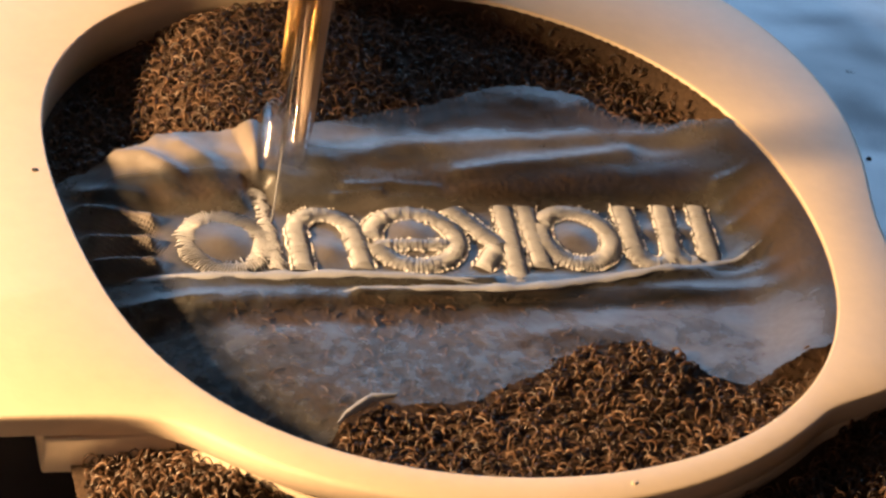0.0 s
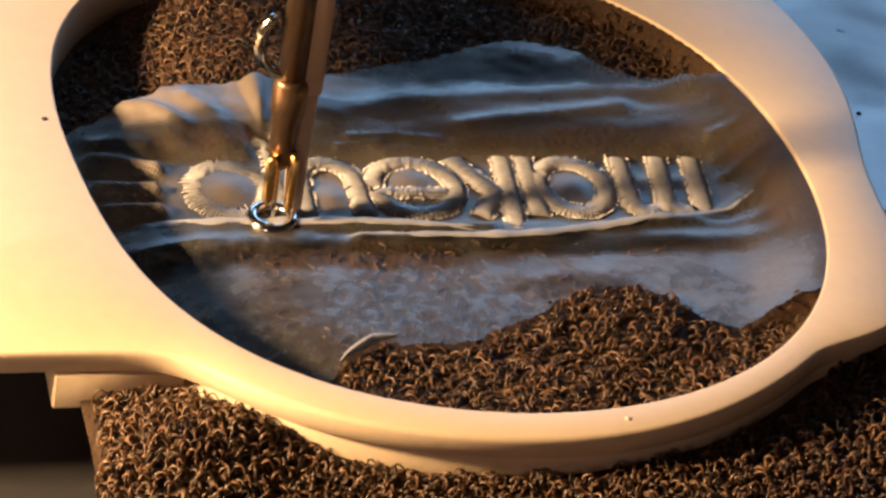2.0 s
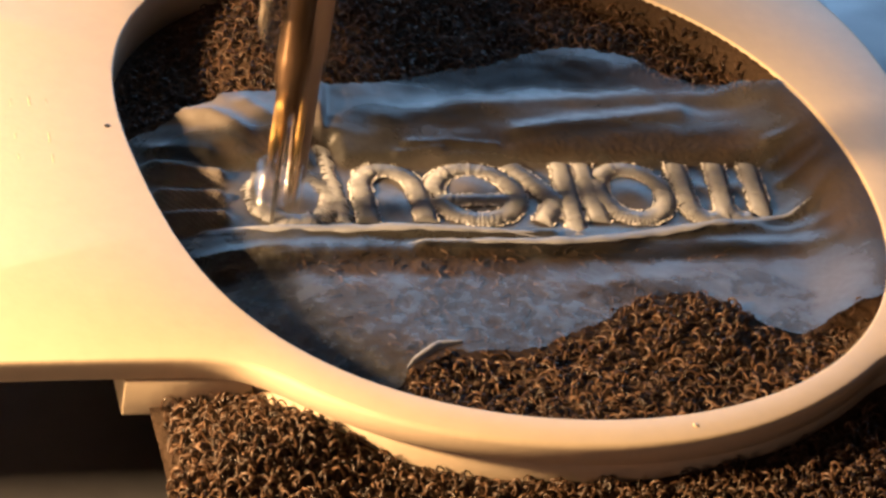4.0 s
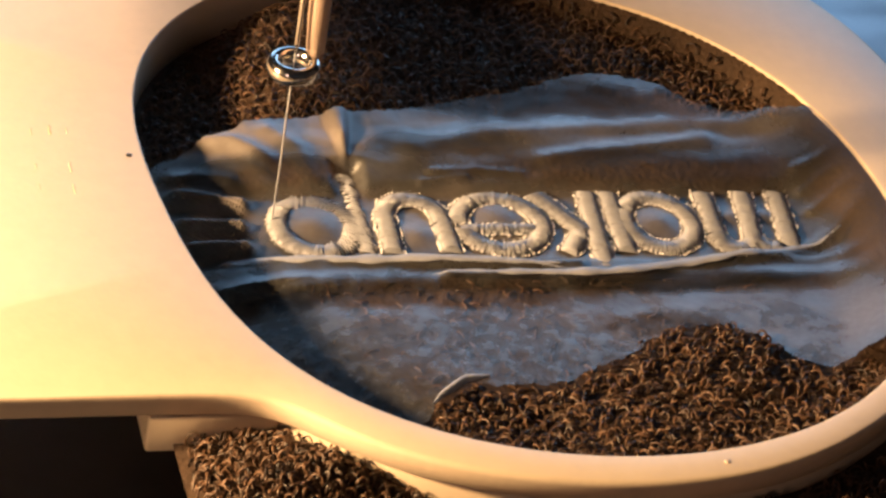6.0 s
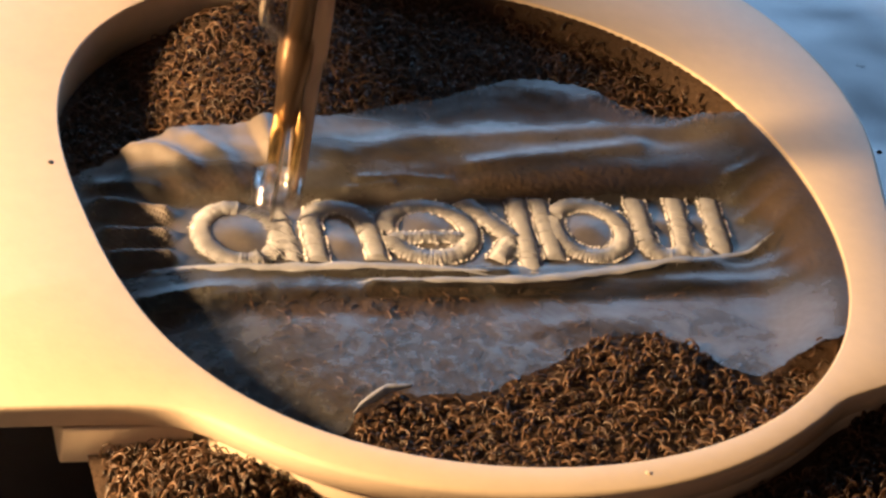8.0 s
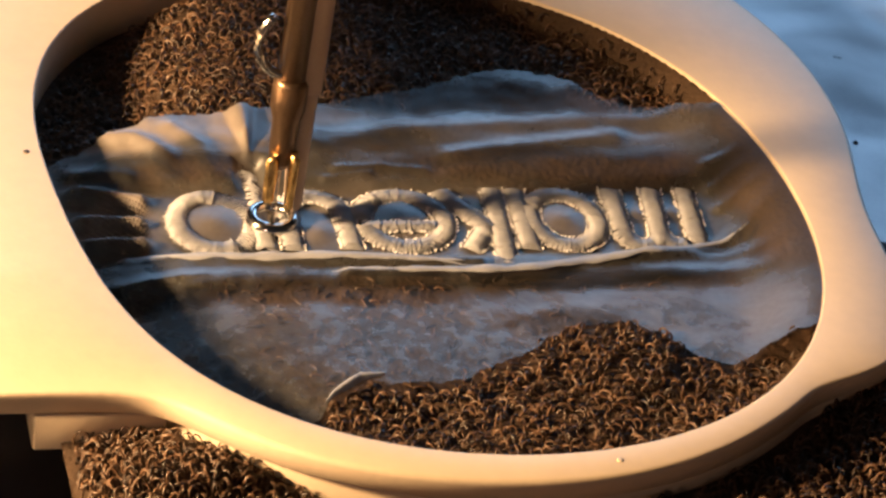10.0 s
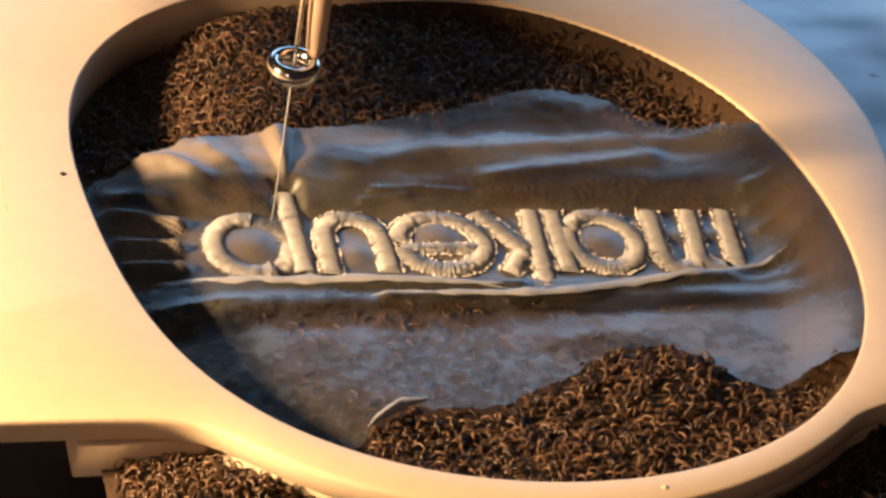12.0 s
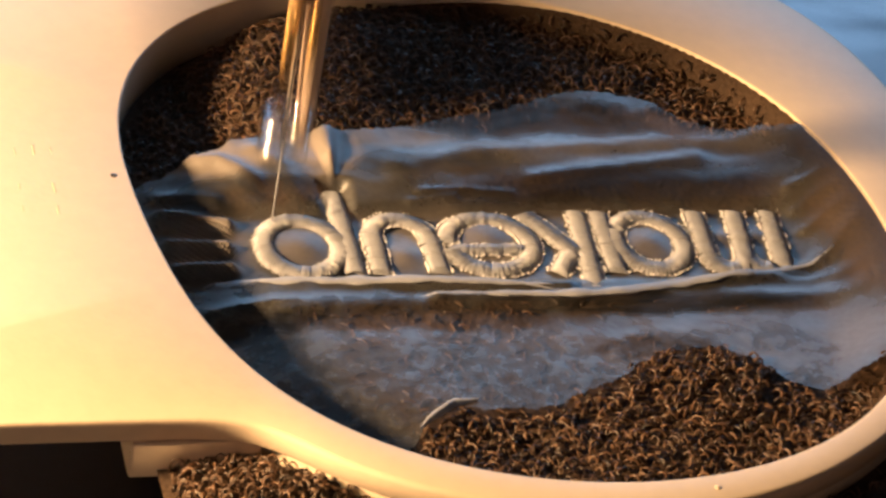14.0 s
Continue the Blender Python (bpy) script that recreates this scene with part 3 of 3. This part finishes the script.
def satin(verts, faces, spots, width, rng, high=0.85, base=0.1, tube=0.12, ragged=0.13, slant=0.12, capped=False):
    """One thread laid to and fro across a stroke, arched over the padding."""
    k = 9
    back = 1.0
    first = len(verts)
    for nth, (x, y, dx, dy) in enumerate(spots):
        w = width / 2 + rng.normal(0, ragged)
        nx, ny = -dy + dx * slant, dx + dy * slant
        h = high * rng.uniform(0.90, 1.10) * (1 + 0.18 * wobble(x, y, 1.6, 31))
        if capped:
            h *= min(1.0, 0.3 + 0.14 * min(nth, len(spots) - 1 - nth))
        start = len(verts)
        for i in range(k):
            t = (-1 + 2 * i / (k - 1)) * back
            px, py = x + nx * w * t, y + ny * w * t
            pz = base + h * (max(0.0, 1 - abs(t) ** 2.3)) ** 0.6
            tt = tube * (0.75 + 0.25 * (1 - t * t))
            lean = t * 0.66
            for a in (0, 1, 2, 3):
                c, q = math.cos(a * math.pi / 2), math.sin(a * math.pi / 2)
                verts.append(((px + dx * tt * c + nx * tt * q * lean) * MM, (py + dy * tt * c + ny * tt * q * lean) * MM, (pz + tt * q) * MM))
        back = -back
        for i in range(k if start > first else k - 1):
            p = start + i * 4 - (4 if start > first else 0)
            for j in range(4):
                faces.append((p + j, p + (j + 1) % 4, p + 4 + (j + 1) % 4, p + 4 + j))


W = 3.6
LETTERS = {
    "u": [[(-24.5, -5.8), (-24.0, 3.8)] + arc(-19.2, 4.0, 4.8, 5.4, 180, 0)[1:] + [(-14.5, -5.8)]],
    "e": [arc(-4.4, 2.1, 7.2, 7.3, 176, -172), [(-11.6, 0.5), (1.8, 0.5)]],
    "k": [[(13.0, 11.3), (10.8, -11.6)], [(3.4, 10.7), (10.2, -0.9)], [(5.5, -6.2), (9.6, -0.2)]],
    "a": [[(16.8, 11.2), (15.8, -6.2)], arc(23.7, 2.1, 5.9, 7.4, 150, 510)],
    "m": [[(34.1, 11.0), (33.1, -1.6)] + arc(36.4, -1.8, 3.2, 3.9, 180, 350)[1:] + [(41.4, 11.0)],
          [(39.5, -1.0)] + arc(42.5, -1.8, 3.0, 3.9, 180, 300)[1:], [(47.6, 10.9), (45.6, -6.3)]],
}


def torn_lip(verts, faces, line, away, rng):
    """Torn beads of film standing along both edges of a stroke, coloured white for the light they catch."""
    for x, y, dx, dy in walk_line(line, 0.42):
        for side in (-1, 1):
            if rng.random() < 0.25:
                continue
            r = rng.uniform(0.12, 0.30)
            off = side * (away + rng.uniform(-0.08, 0.22))
            px, py, pz = x - dy * off, y + dx * off, 0.2 + rng.uniform(0.0, 0.35)
            n = len(verts)
            for ax, ay, az in ((1, 0, 0), (0, 1, 0), (-1, 0, 0), (0, -1, 0), (0.2, 0.1, 1.3), (0, 0, -1.5)):
                verts.append(((px + ax * r) * MM, (py + ay * r) * MM, (pz + az * r) * MM))
            for k in range(4):
                faces.append((n + k, n + (k + 1) % 4, n + 4))
                faces.append((n + (k + 1) % 4, n + k, n + 5))


def build_word():
    word = thing("embroidered_word", "word stitched upside down in shiny white thread on the film", "embroidery")
    rng = np.random.default_rng(11)
    for ch, strokes in LETTERS.items():
        v, f, lv, lf = [], [], [], []
        for st in strokes:
            wide = 2.7 if (ch == "e" and len(st) == 2) else W
            satin(v, f, walk_line(st, 0.17), wide, rng, capped=True)
            torn_lip(lv, lf, st, wide / 2 + 0.15, rng)
        letter = mesh_object("letter", v, f, M_THREAD, word, "letter %s in raised white satin stitch" % ch)
        mesh_object("torn_edge", lv, lf, M_LIP, letter, "torn beads of film along the stitching, whitened as glints", smooth=False)
    # the p: loose zigzag padding first
    v, f = [], []
    bowl = arc(-36.3, 2.0, 6.3, 7.2, 0, 360, 90)
    satin(v, f, walk_line(bowl, 0.46), 3.7, rng, high=0.55, base=-0.05, tube=0.14, ragged=0.42, slant=0.3)
    satin(v, f, walk_line([(-28.4, 16.5), (-28.7, -5.6)], 0.4), 2.7, rng, high=0.5, base=-0.05, tube=0.13, ragged=0.4, slant=0.5)
    mesh_object("padding_stitches", v, f, M_THREAD, word, "ragged open zigzag padding of the letter p")
    rising = []
    # satin laid over it, bundle after bundle, as the needle goes round
    line = arc(-36.3, 2.0, 6.3, 7.2, -70, -430, 120)
    spots = walk_line(line, 0.17)
    size = 8
    groups = [spots[i:i + size] for i in range(0, len(spots), size)]
    for i, g in enumerate(groups):
        u = i / len(groups)
        t = 2.0 + u / 0.55 * 5.6 if u < 0.55 else 12.3 + (u - 0.55) / 0.45 * 1.6
        rising.append((g, t, W))
    spots = walk_line([(-28.7, -5.6), (-28.4, 17.0)], 0.17)
    groups = [spots[i:i + size] for i in range(0, len(spots), size)]
    for i, g in enumerate(groups):
        rising.append((g, 8.1 + 4.2 * i / len(groups), 3.5))
    out = []
    for g, t, w in rising:
        v, f = [], []
        satin(v, f, g, w, rng)
        out.append((mesh_object("satin_stitch", v, f, M_THREAD, word), t))
    return word, out


# ---------------------------------------------------------------- foot and needle


def build_foot():
    foot = thing("presser_foot", "chromed embroidery foot with a small ring round the needle", "presser foot")
    part("ring", lathe([(2.35, 0.6), (2.8, 0.0), (3.7, 0.1), (4.3, 0.9), (4.35, 2.2), (3.9, 3.1), (3.1, 3.3), (2.5, 2.8), (2.3, 1.6)], 48, True), M_CHROME, foot, "polished chrome ring")
    part("shank", sweep([(3.4, 0.8, 1.2), (3.4, 1.0, 4), (3.2, 1.0, 9), (3.0, 1.0, 18), (3.0, 1.0, 30), (3.0, 1.0, 70)], [1.2, 1.5, 1.7, 1.9, 2.0, 2.0], 16), M_STEEL, foot, "satin steel rod rising from the ring")
    part("foot_arm", block(1.2, 5.0, -1.5, 2.5, 27, 75, 0.6), M_STEEL, foot, "grey steel arm")
    return foot


def build_needle():
    needle = thing("needle_bar", "dark needle bar with a thin steel needle and prongs tinted lamp-yellow", "needle")
    part("needle", sweep([(0, 0, -9), (0, 0, -7), (0, 0, 6), (0, 0, 12), (0, 0, 13), (0, 0, 30)], [0.1, 0.38, 0.42, 0.42, 0.95, 1.0], 12), M_CHROME, needle, "thin steel needle")
    part("needle_clamp", lathe([(1.1, 12.5), (1.9, 14), (2.1, 16), (2.3, 22), (2.9, 24), (2.9, 29), (2.4, 30)], 32), M_BRONZE, needle, "dark needle clamp")
    for sx, low, r in ((-1.7, 6.5, 1.0), (1.9, 5.0, 0.8)):
        part("clamp_prong", sweep([(sx, -2.0, low), (sx, -2.0, low + 1), (sx, -2.0, 15.0), (sx * 0.9, -1.8, 16.5)], [r * 0.5, r, r * 1.1, r * 0.8], 12), M_PRONG, needle, "bright prong, yellow painted in for the lamp's reflection")
    part("thread_guide", sweep([(-1.2 + 5.0 * math.cos(a), -0.5, 36.5 + 6.0 * math.sin(a)) for a in np.linspace(2.2, 5.2, 18)], 0.85, 10), M_CHROME, needle, "bent chrome thread guide")
    part("bar", sweep([(0, 0, 26), (0, 0, 101)], 2.4, 20), M_BRONZE, needle, "round needle bar")
    return needle


def build_thread():
    th = thing("upper_thread", "fine white sewing thread running down to the stitch", "thread")
    part("strand", sweep([(0, 0, -1.5), (0.1, 0, 10), (0.0, 0.1, 22), (0, 0, 60)], 0.16, 8), M_THREAD, th)
    return th


build_room()
build_machine()
hoop = build_hoop()
towel = build_towel()
film = build_film()
word, bundles = build_word()
foot = build_foot()
needle = build_needle()
strand = build_thread()
FOOT_X, FOOT_Y = -27.6, 7.6

# d: foot on the cloth; l: lifting off; g: rushing past the middle; u: at the top
FOOT_BEATS = ("g0.0 l0.1 d0.2 g0.3 l0.4 d0.5 g0.6 l0.7 d0.8 g0.9 l1.0 d1.1 g1.2 l1.3 d1.4 g1.5 l1.6 d1.7 g1.8 l1.9 d2.0 g2.1 l2.2 d2.3 "
              "g2.4 l2.5 d2.6 g2.7 l2.8 d2.9 g3.0 l3.1 d3.2 g3.3 l3.4 d3.5 g3.6 l3.7 d3.8 g3.9 l4.0 d4.1 g4.2 l4.3 d4.4 g4.5 l4.6 d4.7 "
              "u4.8 l4.9 d5.0 u5.1 l5.2 d5.3 u5.4 d5.5 l5.6 u5.7 d5.8 l5.9 u6.0 d6.1 l6.2 u6.3 d6.4 l6.5 u6.6 d6.7 l6.8 u6.9 d7.0 l7.1 u7.2 "
              "d7.3 l7.4 u7.5 d7.6 l7.7 u7.8 d7.9 l8.0 u8.1 d8.2 l8.3 u8.4 d8.5 l8.6 u8.7 d8.8 l8.9 u9.0 d9.1 l9.2 u9.3 d9.4 l9.5 u9.6 "
              "d9.7 l9.8 u9.9 d10.0 l10.1 u10.2 d10.3 l10.4 u10.5 d10.6 l10.7 u10.8 d10.9 l11.0 u11.1 d11.2 l11.3 u11.4 d11.5 l11.6 u11.7 "
              "d11.8 l11.9 u12.0 d12.1 l12.2 u12.3 d12.4 l12.5 u12.6 d12.7 l12.8 u12.9 d13.0 l13.1 g13.2 d13.3 g13.4 l13.5 d13.6 l13.7 g13.8 u13.9 g14.0")
BEAT = {"d": (-1.1, -1.1, -1.1), "u": (28.0, 29.0, 28.0), "l": (0.8, 5.0, 12.0), "g": (25.0, 16.0, 7.0)}


NEEDLE_BEAT = {"d": (-1.1, -1.1, -1.1), "u": (40.0, 42.0, 40.0), "l": (0.8, 6.0, 15.0), "g": (38.0, 26.0, 12.0)}


def beat_rows(beat):
    rows = []
    for word_ in FOOT_BEATS.split():
        t = float(word_[1:])
        for k, h in zip((-1, 0, 1), beat[word_[0]]):
            tk = t + k / 30
            if -0.001 <= tk <= 14.001:
                rows.append((tk, pose(FOOT_X * MM, FOOT_Y * MM, h * MM)))
    return rows


def motions():
    for ob in (hoop, towel, film, word):
        walk(ob, HOOP_ROWS)
    walk(foot, beat_rows(BEAT))
    walk(needle, beat_rows(NEEDLE_BEAT))
    for ob, t in bundles:
        low, high = pose(0, 0, -0.009), pose(0, 0, 0)
        walk(ob, [(0.0, low), (t, low), (t + 0.1, high), (14.0, high)])
    strand.location = (FOOT_X * MM, FOOT_Y * MM, 0)


motions()
